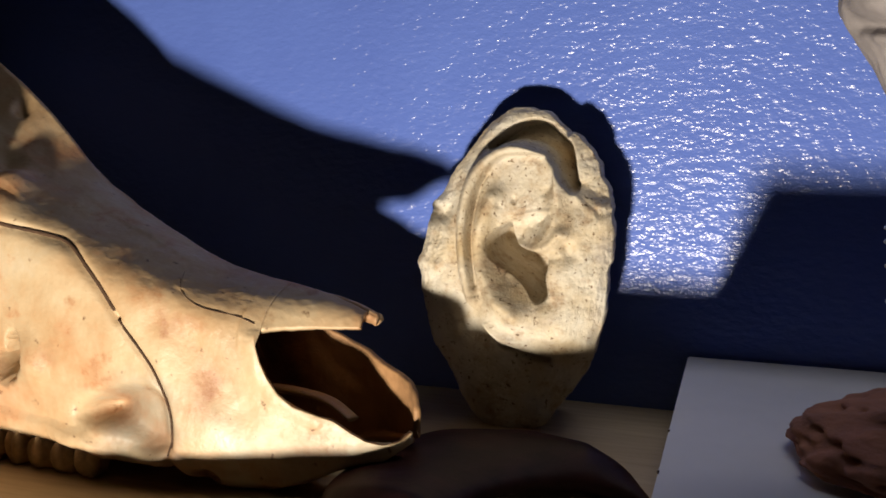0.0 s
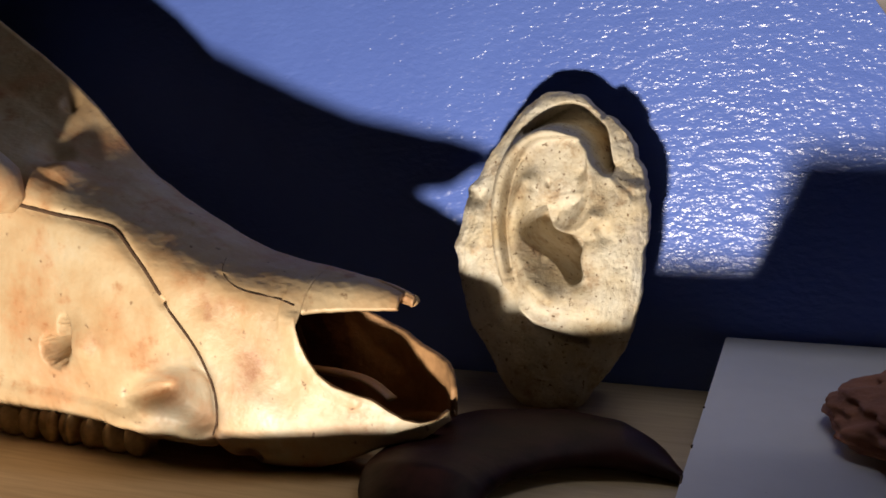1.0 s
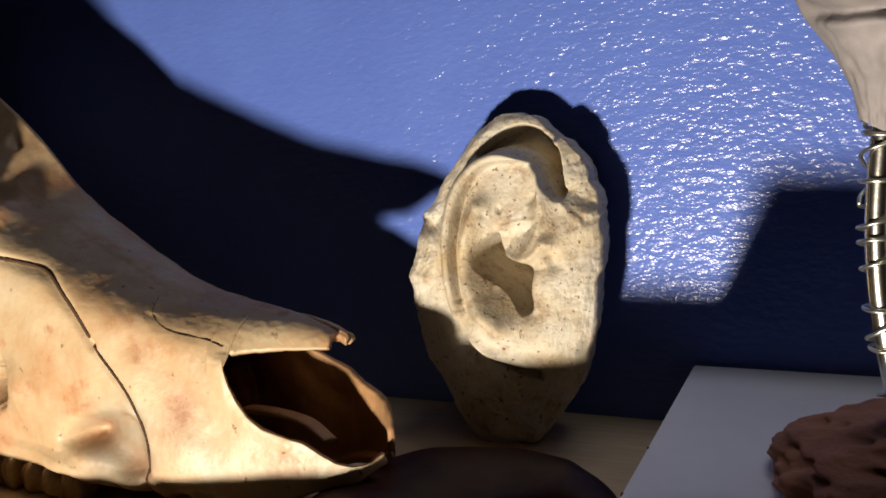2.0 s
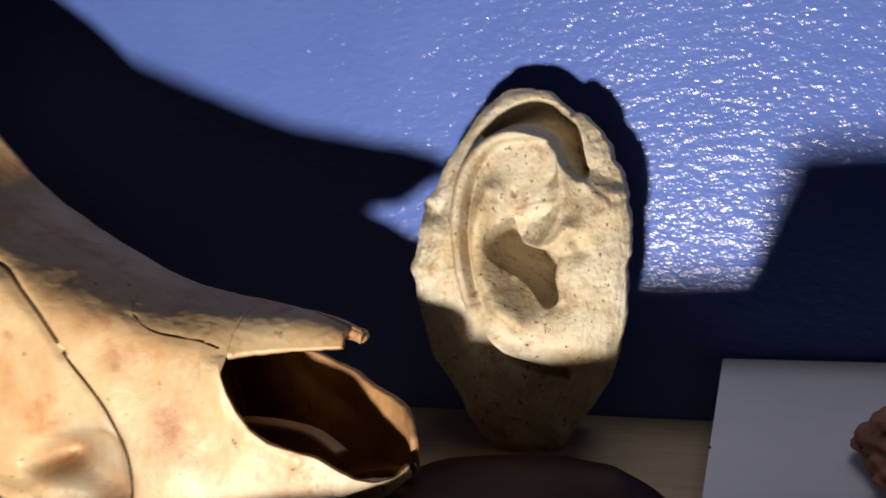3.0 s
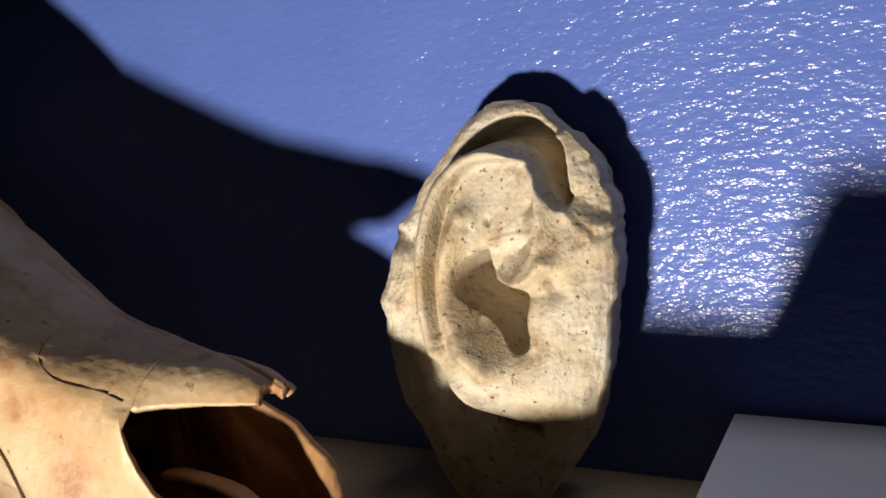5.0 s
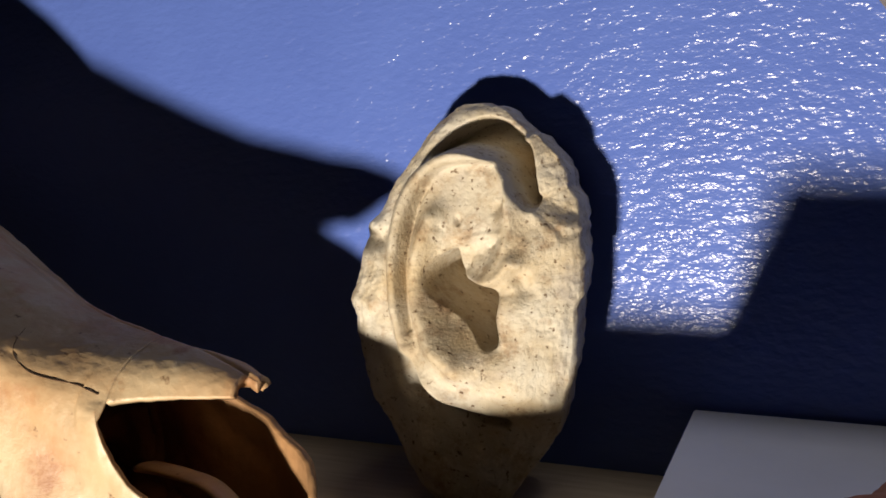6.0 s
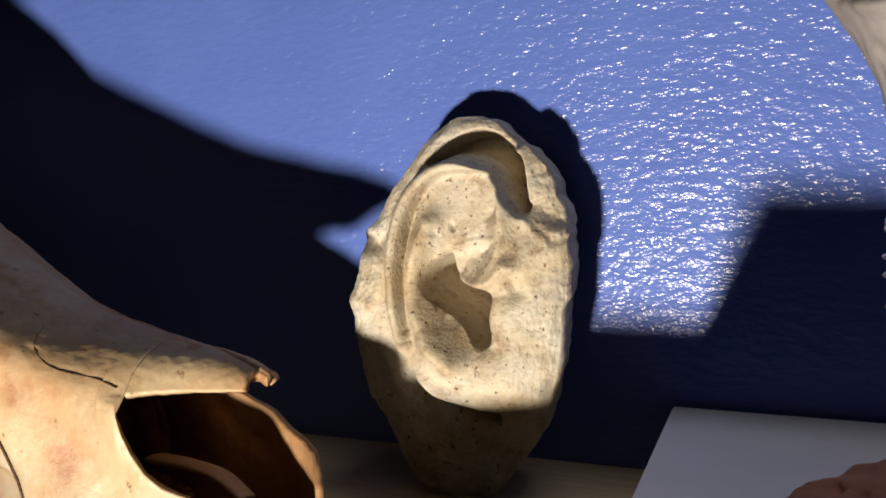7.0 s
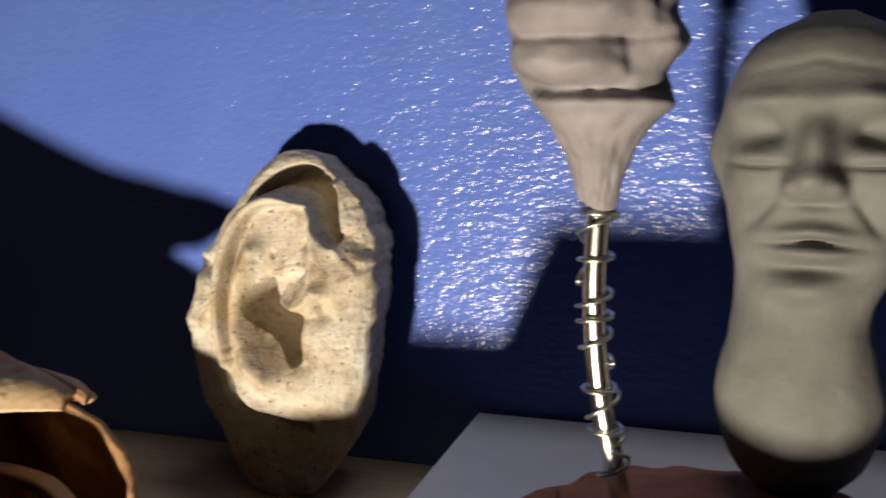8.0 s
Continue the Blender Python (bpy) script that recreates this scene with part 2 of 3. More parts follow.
# ---- plaster ear ----
def ear():
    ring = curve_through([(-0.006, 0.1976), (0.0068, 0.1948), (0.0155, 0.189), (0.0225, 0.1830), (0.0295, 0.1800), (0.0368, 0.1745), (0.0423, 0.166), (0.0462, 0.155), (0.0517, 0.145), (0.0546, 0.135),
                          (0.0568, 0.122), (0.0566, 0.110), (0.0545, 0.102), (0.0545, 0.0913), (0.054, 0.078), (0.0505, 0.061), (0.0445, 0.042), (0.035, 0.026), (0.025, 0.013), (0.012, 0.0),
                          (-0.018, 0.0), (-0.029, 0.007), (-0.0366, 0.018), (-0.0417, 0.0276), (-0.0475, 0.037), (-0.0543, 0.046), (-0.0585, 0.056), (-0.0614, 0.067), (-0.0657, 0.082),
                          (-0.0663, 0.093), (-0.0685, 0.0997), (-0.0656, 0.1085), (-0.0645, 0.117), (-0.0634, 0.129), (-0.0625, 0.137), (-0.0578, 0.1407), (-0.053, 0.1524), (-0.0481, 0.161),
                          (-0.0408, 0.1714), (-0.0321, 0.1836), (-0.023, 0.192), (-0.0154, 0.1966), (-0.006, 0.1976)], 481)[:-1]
    mid = np.array([-0.006, 0.1])
    n, rings = len(ring), 150
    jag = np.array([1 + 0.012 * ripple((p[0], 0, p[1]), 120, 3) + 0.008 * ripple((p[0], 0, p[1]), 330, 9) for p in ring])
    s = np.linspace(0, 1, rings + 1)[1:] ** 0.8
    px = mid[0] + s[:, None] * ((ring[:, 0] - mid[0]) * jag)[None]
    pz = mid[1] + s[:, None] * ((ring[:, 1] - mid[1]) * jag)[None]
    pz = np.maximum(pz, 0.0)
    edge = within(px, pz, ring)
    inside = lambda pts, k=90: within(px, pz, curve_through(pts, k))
    along = lambda pts, w, k=60: np.exp(-(near_line(px, pz, curve_through(pts, k)) / w) ** 2)
    # the raised ear inside the broken slab
    body = inside([(-0.0215, 0.074), (-0.0287, 0.082), (-0.0326, 0.0914), (-0.0355, 0.1024), (-0.0381, 0.116), (-0.0395, 0.1296), (-0.0393, 0.1406), (-0.0376, 0.152), (-0.0338, 0.1616), (-0.0275, 0.1685),
                   (-0.021, 0.1732), (-0.0136, 0.1767), (-0.0046, 0.1782), (0.0046, 0.177), (0.0122, 0.1735), (0.0185, 0.168), (0.0237, 0.1612), (0.0288, 0.1546), (0.0331, 0.150), (0.040, 0.1455),
                   (0.0514, 0.1416), (0.076, 0.134), (0.080, 0.016), (0.0553, 0.039), (0.0388, 0.0477), (0.0275, 0.0506), (0.0218, 0.0515), (0.0132, 0.052), (0.0044, 0.054), (-0.0045, 0.0573),
                   (-0.0137, 0.065), (-0.0215, 0.074)], 150)
    hollow = inside([(-0.0242, 0.1718), (-0.0185, 0.1782), (-0.0112, 0.184), (-0.0038, 0.187), (0.0037, 0.188), (0.0129, 0.1858), (0.0206, 0.1813), (0.0248, 0.1757), (0.0277, 0.1676), (0.0301, 0.158),
                     (0.0322, 0.1494), (0.0275, 0.1541), (0.0224, 0.161), (0.0172, 0.1677), (0.0109, 0.1732), (0.0031, 0.1767), (-0.0061, 0.178), (-0.0152, 0.1764), (-0.0242, 0.1718)], 120)
    inner = inside([(-0.0193, 0.0843), (-0.0235, 0.095), (-0.0263, 0.106), (-0.0285, 0.1165), (-0.0293, 0.1274), (-0.0288, 0.1383), (-0.0272, 0.148), (-0.0239, 0.1562), (-0.0193, 0.163), (-0.0135, 0.1674),
                    (-0.0076, 0.1693), (0.0043, 0.1702), (0.0139, 0.1687), (0.0183, 0.164), (0.0201, 0.156), (0.020, 0.1455), (0.0185, 0.1363), (0.0136, 0.1283), (0.006, 0.115), (0.013, 0.0996),
                    (0.0045, 0.0884), (-0.0103, 0.0876), (-0.0193, 0.0843)], 130)
    bowl = inside([(-0.0055, 0.128), (-0.0142, 0.1237), (-0.0188, 0.118), (-0.0175, 0.110), (-0.0092, 0.1013), (0.0029, 0.0924), (0.0133, 0.085), (0.0204, 0.0845), (0.024, 0.0895), (0.0221, 0.100),
                   (0.0223, 0.109), (0.012, 0.1126), (-0.0016, 0.1174), (-0.0055, 0.128)])
    cavity = inside([(-0.0078, 0.1263), (-0.0144, 0.1218), (-0.0176, 0.117), (-0.0154, 0.110), (-0.0088, 0.104), (0.0005, 0.0982), (0.008, 0.0926), (0.0134, 0.0866), (0.0169, 0.0852), (0.0197, 0.0883),
                     (0.0178, 0.0972), (0.019, 0.1064), (0.0152, 0.110), (0.007, 0.1112), (-0.0015, 0.1136), (-0.0056, 0.119), (-0.0078, 0.1263)])
    pit = inside([(-0.0056, 0.1283), (0.0031, 0.1317), (0.017, 0.1343), (0.0158, 0.1272), (0.0105, 0.1196), (0.002, 0.1162), (-0.0035, 0.1174), (-0.0056, 0.1283)])
    flank = inside([(0.0301, 0.1486), (0.0283, 0.1576), (0.0259, 0.167), (0.023, 0.1754), (0.0237, 0.181), (0.0426, 0.194), (0.0644, 0.1587), (0.0658, 0.1353), (0.0492, 0.1363), (0.0374, 0.1428), (0.0301, 0.1486)])
    d = np.interp(pz, [0.0, 0.1, 0.15, 0.2], [0.038, 0.041, 0.034, 0.027]) + 0.012 * step(edge - 0.008, 0.018) + 0.003 * step(edge - 0.001, 0.004)
    low = step(0.066 - pz, 0.014) * step(px - 0.006, 0.014)
    d += 0.0170 * step(body, 0.0034 + 0.020 * low)
    d += 0.0090 * step(flank, 0.0026) * (1 - step(body, 0.0034))
    d += 0.0065 * along([(-0.0239, 0.0846), (-0.0271, 0.094), (-0.030, 0.106), (-0.032, 0.117), (-0.0332, 0.129), (-0.0328, 0.141), (-0.031, 0.1514), (-0.0271, 0.160), (-0.0212, 0.1666), (-0.0137, 0.1714),
                         (-0.0042, 0.1738), (0.0063, 0.173), (0.0144, 0.1705), (0.0195, 0.164)], 0.0042)
    d -= 0.0230 * step(hollow + 0.0012, 0.0024) * step(edge - 0.0050, 0.0035)
    d += 0.0030 * along([(-0.030, 0.1775), (-0.018, 0.188), (-0.004, 0.1925), (0.010, 0.1915), (0.022, 0.1835)], 0.0040)
    fade = step(pz - 0.092, 0.014)
    blend = 0.0016 + 0.013 * along([(0.0190, 0.1390), (0.0136, 0.1283), (0.006, 0.115), (0.013, 0.0996), (0.0045, 0.0884), (-0.0103, 0.0876)], 0.007)
    d -= 0.0070 * step(inner, blend) * fade + 0.0035 * step(inner, 0.012) * (1 - fade)
    slit = [(-0.0225, 0.092), (-0.0255, 0.104), (-0.0278, 0.1165), (-0.0286, 0.1274), (-0.0281, 0.1383), (-0.0265, 0.148), (-0.0232, 0.156)]
    d -= 0.0040 * along(slit, 0.0013)
    d += 0.0100 * along([(0.004, 0.0780), (-0.0085, 0.0865), (-0.0165, 0.0981), (-0.0208, 0.1114), (-0.0217, 0.1234), (-0.0200, 0.1343), (-0.0160, 0.1439)], 0.0062)
    d += 0.0040 * along([(0.0205, 0.164), (0.0225, 0.153), (0.0225, 0.143), (0.0215, 0.133)], 0.0042)
    d += 0.0022 * along([(-0.0114, 0.1264), (-0.0057, 0.130), (0.0029, 0.1334), (0.0107, 0.1351), (0.0187, 0.1363)], 0.0018)
    d -= 0.0085 * step(pit, 0.0065)
    d += 0.0030 * along([(0.0007, 0.1148), (0.009, 0.1138), (0.0175, 0.1153), (0.0242, 0.1207)], 0.0028)
    d -= 0.0100 * step(bowl, 0.009)
    d -= 0.0320 * step(cavity, 0.0026)
    d += 0.0038 * along([(0.0225, 0.106), (0.0215, 0.098), (0.0235, 0.089)], 0.0034)
    d += 0.0055 * along([(0.0270, 0.1246), (0.0300, 0.1232)], 0.0040)
    d -= 0.0055 * along([(0.0310, 0.1175), (0.0330, 0.1120)], 0.0042)
    d += 0.0045 * along([(-0.006, 0.073), (0.004, 0.069), (0.016, 0.067), (0.030, 0.070)], 0.014)
    d += 0.0030 * along([(-0.014, 0.068), (-0.004, 0.0615), (0.006, 0.058), (0.016, 0.0565)], 0.0036)
    d -= 0.0080 * along([(-0.006, 0.0545), (0.004, 0.0515), (0.013, 0.0493), (0.023, 0.0485)], 0.0022)
    d -= 0.0020 * along([(0.0305, 0.1513), (0.0381, 0.1535), (0.0478, 0.1575)], 0.0012)
    d -= 0.0024 * step(inside([(0.0305, 0.1513), (0.0381, 0.1535), (0.0500, 0.1580), (0.060, 0.140), (0.0493, 0.1337), (0.0449, 0.1376), (0.039, 0.1415), (0.0305, 0.1513)]), 0.0012)
    # broken ledges and a knob on the set-back left border
    d += 0.0065 * along([(-0.0580, 0.1385), (-0.0555, 0.1375)], 0.0042) - 0.0045 * along([(-0.0585, 0.1300), (-0.0530, 0.1310)], 0.0050)
    d += 0.0030 * step(inside([(-0.064, 0.128), (-0.052, 0.127), (-0.045, 0.118), (-0.047, 0.102), (-0.060, 0.092), (-0.075, 0.098), (-0.070, 0.120), (-0.064, 0.128)]), 0.003)
    d -= 0.0028 * step(-step(pz - 0.045, 0.02) + 0.5, 0.6) * (0.5 + np.sin(px * 190 + pz * 120) * 0.5)
    # chips and the crumbly broken border
    rough = np.array([[ripple((x, 0, z), 150, 1) + 0.6 * ripple((x, 0, z), 420, 5) for x, z in zip(a, b)] for a, b in zip(px, pz)])
    d += rough * (0.0004 + 0.0009 * (1 - step(edge - 0.012, 0.012)))
    for cx, cz, r, h in ((0.0102, 0.1662, 0.0020, 0.0018), (-0.0014, 0.1655, 0.0012, 0.0012), (-0.0043, 0.1424, 0.0016, 0.0024), (-0.0040, 0.1405, 0.0012, 0.002), (-0.0124, 0.139, 0.0017, 0.0020),
                         (-0.0001, 0.1287, 0.0014, 0.0016), (0.0142, 0.1306, 0.0015, 0.0018), (0.0115, 0.1285, 0.0013, 0.0014), (0.0073, 0.1252, 0.0013, 0.0012), (0.0272, 0.110, 0.0014, 0.0012),
                         (0.0144, 0.1466, 0.0022, 0.0010), (0.045, 0.150, 0.006, 0.002), (0.035, 0.139, 0.008, 0.0035), (0.046, 0.118, 0.010, 0.002), (0.016, 0.1490, 0.0016, 0.0014), (-0.012, 0.0250, 0.0030, 0.0022), (-0.040, 0.052, 0.004, 0.0025), (0.038, 0.168, 0.004, 0.002)):
        d -= h * np.exp(-((px - cx) ** 2 + (pz - cz) ** 2) / r ** 2)
    # leaning against the wall: the back plane runs from the base to the top
    back = EAR_FOOT + pz * EAR_LEAN
    verts = [(mid[0], EAR_FOOT + mid[1] * EAR_LEAN - float(d[0].mean()), mid[1])]
    verts += [(x, y, z) for x, y, z in zip(px.ravel(), (back - d).ravel(), pz.ravel())]
    # sides, rounded back to a smaller rear face
    for k, f in ((0.012, 1.0), (0.026, 0.975), (0.040, 0.93)):
        for i in range(n):
            x, z = mid[0] + (px[-1, i] - mid[0]) * f, max(0.0, mid[1] + (pz[-1, i] - mid[1]) * f)
            wob = 0.0012 * ripple((x, k, z), 200, 4)
            verts.append((x + wob, min(back[-1, i] - d[-1, i] + k, z * LEAN - 0.0005), z))
    faces = [(0, 1 + (i + 1) % n, 1 + i) for i in range(n)]
    for r in range(rings + 2):
        for i in range(n):
            j = (i + 1) % n
            faces.append((1 + r * n + i, 1 + r * n + j, 1 + (r + 1) * n + j, 1 + (r + 1) * n + i))
    faces.append(tuple(1 + (rings + 2) * n + i for i in range(n))[::-1])
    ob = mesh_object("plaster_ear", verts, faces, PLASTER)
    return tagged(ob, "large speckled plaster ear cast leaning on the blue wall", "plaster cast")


EAR_FOOT, EAR_LEAN = -0.022, 0.19
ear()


# ---- animal skull ----
def skull():
    top = thing("animal_skull", (-0.2, -0.15, 0.0))
    tagged(top, "yellowed animal skull with molar teeth lying on the shelf", "skull")
    xs = np.linspace(-0.46, -0.026, 440)
    val = lambda pts: np.interp(xs, [p[0] for p in pts], [p[1] for p in pts])
    soft = lambda a, k=7: np.convolve(np.pad(a, k, mode="edge"), np.hanning(2 * k + 1) / np.hanning(2 * k + 1).sum(), "same")[k:-k]
    zt = soft(val([(-0.48, 0.312), (-0.405, 0.272), (-0.330, 0.229), (-0.300, 0.210), (-0.280, 0.195), (-0.260, 0.177), (-0.240, 0.157), (-0.220, 0.1450), (-0.200, 0.1355), (-0.180, 0.1275),
                   (-0.160, 0.1185), (-0.140, 0.1110), (-0.120, 0.1070), (-0.100, 0.1045), (-0.080, 0.1010), (-0.060, 0.0960), (-0.05, 0.092), (-0.03, 0.088)]), 8)
    zc = soft(val([(-0.46, 0.230), (-0.35, 0.194), (-0.30, 0.172), (-0.275, 0.160), (-0.253, 0.149), (-0.235, 0.1375), (-0.215, 0.1285), (-0.184, 0.1150), (-0.149, 0.101), (-0.128, 0.0925), (-0.115, 0.088),
                   (-0.101, 0.0865), (-0.05, 0.0865)]))
    zb = soft(val([(-0.46, 0.02), (-0.33, 0.014), (-0.245, 0.015), (-0.215, 0.015), (-0.200, 0.014), (-0.187, 0.007), (-0.175, 0.0095), (-0.160, 0.0075), (-0.155, 0.008), (-0.149, 0.013), (-0.1445, 0.007), (-0.132, 0.003),
                   (-0.115, 0.0), (-0.096, 0.0005), (-0.079, 0.0055), (-0.064, 0.0125), (-0.05, 0.017), (-0.038, 0.020), (-0.026, 0.028)]), 3)
    zb = zb + np.where(xs < -0.14, [0.0022 * abs(ripple((x, 0, 0), 190, 5)) for x in xs], 0)
    hw = soft(val([(-0.46, 0.12), (-0.36, 0.105), (-0.30, 0.094), (-0.262, 0.087), (-0.215, 0.081), (-0.181, 0.074), (-0.151, 0.066), (-0.107, 0.047), (-0.075, 0.034), (-0.055, 0.0265),
                   (-0.042, 0.0215), (-0.034, 0.0165), (-0.029, 0.011), (-0.026, 0.005)]), 3)
    lip = np.interp(xs, [-0.103, -0.1015, -0.0994, -0.0959, -0.0903, -0.0833, -0.0718, -0.0632, -0.0547, -0.0473, -0.0384, -0.030, -0.026], [0.087, 0.084, 0.0742, 0.0654, 0.0567, 0.0503, 0.046, 0.0421, 0.0360, 0.0315, 0.0295, 0.0305, 0.034])
    lip_far = np.interp(xs, [-0.103, -0.1015, -0.097, -0.079, -0.056, -0.045, -0.036, -0.030, -0.026], [0.087, 0.084, 0.0785, 0.0685, 0.0590, 0.0565, 0.0545, 0.0500, 0.042])
    hr = np.where(xs > -0.112, val([(-0.112, 0.049), (-0.101, 0.040), (-0.09, 0.031), (-0.07, 0.020), (-0.058, 0.0135), (-0.05, 0.010)]), hw)
    crest = val([(-0.46, 0.010), (-0.16, 0.010), (-0.10, 0.004), (-0.06, 0.0), (-0.026, 0.0)])
    ym = -0.165 + (-0.05 - xs) * 0.2
    J, JC = 100, 40
    nx = len(xs)
    P = np.zeros((nx, 2 * J + 1, 3))
    for i in range(nx):
        r = np.linspace(0, 1, JC)
        front = float(step(np.array(xs[i] + 0.150), 0.03))
        rear = float(step(np.array(-0.245 - xs[i]), 0.022))
        peak = -crest[i]
        drop = zt[i] - zc[i]
        roof_z = zt[i] - drop * (front * (0.55 * r ** 1.6 + 0.45 * r ** 6) + (1 - front - rear) * (np.clip((r - 0.22) / 0.78, 0, 1) ** 1.35) + rear * (1 - (1 - r) ** 2.0))
        s = np.linspace(0, 1, J - JC + 2)[1:]
        side_u = hw[i] * (1.0 + 0.03 * np.sin(s * 3.1) - 0.5 * np.clip((s - 0.82) / 0.18, 0, 1) ** 1.8)
        brim = lip[i] if xs[i] > -0.102 else zc[i]
        side_z = brim + (zb[i] - brim) * (1 - (1 - np.clip(s * 1.12, 0, 1)) ** 1.0)
        slim = 0.5 if xs[i] < -0.112 else 0.5 + 0.5 * float(step(np.array(xs[i] + 0.085), 0.02))
        un, uf = np.r_[r * (hr[i] + peak) - peak, side_u], np.r_[peak + r * (hr[i] * slim - peak), side_u * slim]
        zn = np.r_[roof_z, side_z]
        brim = lip_far[i] if xs[i] > -0.102 else zc[i]
        back_z = roof_z - r * (0.0225 * (1 - front) + 0.007 * front * float(step(np.array(-0.072 - xs[i]), 0.012)))
        brim = min(brim, back_z[-1])
        zf = np.r_[back_z, brim + (zb[i] - brim) * np.clip(s * 1.12, 0, 1)]
        if xs[i] < -0.112:
            k = np.hanning(29) / np.hanning(29).sum()
            for q in (un, uf, zn, zf):
                q[14:-14] = np.convolve(q, k, "same")[14:-14]
        P[i, J:, 0], P[i, J:, 1], P[i, J:, 2] = xs[i], ym[i] - un, zn
        P[i, :J, 0], P[i, :J, 1], P[i, :J, 2] = xs[i], (ym[i] + uf)[:0:-1], zf[:0:-1]
    X, Z = P[..., 0], P[..., 2]
    U = P[..., 1] - ym[:, None]
    sgn = np.sign(U)
    side = np.abs(np.arange(2 * J + 1) - J)[None] >= JC - 9
    dent = np.zeros(X.shape)
    g = lambda cx, cz, rx, rz: np.exp(-((X - cx) / rx) ** 2 - ((Z - cz) / rz) ** 2)
    spot = lambda pts: within(X, Z, curve_through(pts, 60))
    # a flattened hollow under the suture, deepest at its blunt rear corner
    dent += 0.0080 * step(spot([(-0.201, 0.0363), (-0.186, 0.0475), (-0.172, 0.0530), (-0.1585, 0.0535), (-0.1515, 0.0475), (-0.1493, 0.0334), (-0.1508, 0.0245), (-0.160, 0.0240), (-0.173, 0.0300), (-0.187, 0.0335), (-0.201, 0.0363)]), 0.0055)
    dent += 0.0120 * g(-0.191, 0.0385, 0.0090, 0.0055) + 0.0060 * g(-0.180, 0.043, 0.009, 0.008)
    dent -= 0.0060 * g(-0.203, 0.022, 0.018, 0.009) + 0.0030 * g(-0.160, 0.017, 0.012, 0.005)
    # the two-lobed nerve opening and the swelling in front of it
    dent += 0.050 * np.maximum(step(1 - np.hypot((X + 0.2525) / 0.0095, (Z - 0.0585) / 0.0075), 0.22), step(1 - np.hypot((X + 0.2425) / 0.0048, (Z - 0.0680) / 0.0090), 0.30))
    dent -= 0.0050 * g(-0.229, 0.064, 0.009, 0.012)
    # broken tooth sockets on the lower border
    for sx, sz, rx, rz in ((-0.185, 0.0075, 0.0085, 0.0045), (-0.165, 0.0085, 0.0085, 0.0040), (-0.131, 0.0075, 0.0065, 0.0040)):
        dent += 0.010 * step(1 - np.hypot((X - sx) / rx, (Z - sz) / rz), 0.4)
    dent -= 0.003 * g(-0.118, 0.03, 0.03, 0.02)
    # furrow between cheek and nose, shallow weathering lines
    dent += 0.0025 * np.exp(-(near_line(X, Z, [(-0.150, 0.092), (-0.128, 0.070), (-0.112, 0.045)]) / 0.010) ** 2) - 0.0022 * np.exp(-(near_line(X, Z, [(-0.103, 0.080), (-0.100, 0.068), (-0.091, 0.053), (-0.072, 0.042)]) / 0.006) ** 2)
    wide = curve_through([(-0.335, 0.149), (-0.295, 0.145), (-0.2483, 0.1362), (-0.2286, 0.1327), (-0.210, 0.1271), (-0.1933, 0.1136), (-0.1835, 0.1032), (-0.1752, 0.0914)], 60)
    fine = curve_through([(-0.1752, 0.0914), (-0.1636, 0.0765), (-0.1545, 0.0636), (-0.149, 0.0503), (-0.1464, 0.0366), (-0.1477, 0.0273), (-0.1492, 0.0164)], 60)
    seam = curve_through([(-0.153, 0.1125), (-0.1448, 0.1041), (-0.1336, 0.0979), (-0.1222, 0.0949), (-0.1108, 0.0922), (-0.1037, 0.0890)], 60)
    dent += 0.0030 * np.exp(-(near_line(X, Z, wide) / 0.0022) ** 2) + 0.0016 * np.exp(-(near_line(X, Z, fine) / 0.0018) ** 2) + 0.0005 * np.exp(-(near_line(X, Z, seam) / 0.0018) ** 2)
    P[..., 1] -= sgn * dent * side
    # a swelling and small openings on the brow
    roof = ~side
    lift = 0.006 * np.exp(-((X + 0.262) / 0.009) ** 2 - ((U + 0.060) / 0.012) ** 2) - 0.005 * np.exp(-((X + 0.278) / 0.010) ** 2 - ((U + 0.052) / 0.010) ** 2) - 0.008 * np.exp(-((X + 0.296) / 0.0045) ** 2 - ((U + 0.02) / 0.0045) ** 2)
    lift -= 0.0022 * np.exp(-(U / 0.0016) ** 2) * step(X + 0.2, 0.05)
    P[..., 2] += lift * roof
    for i in range(nx):
        for j in range(2 * J + 1):
            w = 0.0006 * ripple(P[i, j], 60, 2) + 0.0002 * ripple(P[i, j], 260, 6)
            P[i, j, 1] += sgn[i, j] * w
            P[i, j, 2] += w * (Z[i, j] > 0.01)
    # the nose opening: cut between the nasal bones and the upper edge of the premaxilla
    verts = P.reshape(-1, 3)
    groups = {"nasal_bone": [], "cranium": []}
    W = 2 * J + 1
    for i in range(nx - 1):
        for j in range(W - 1):
            jr = abs(j + 0.5 - J)
            x = xs[i]
            is_roof = jr < JC - 0.6
            if x > -0.1015:
                if is_roof and x > (-0.0500 if j < J else -0.0555):
                    continue
                if not is_roof and jr < JC + 0.6:
                    continue
            key = "nasal_bone" if is_roof and x > -0.1015 else "cranium"
            groups[key].append((i * W + j, i * W + j + 1, (i + 1) * W + j + 1, (i + 1) * W + j))
    labels = {"nasal_bone": "long pointed nasal bones with a forked tip", "cranium": "mottled cream skull bone with open nose"}
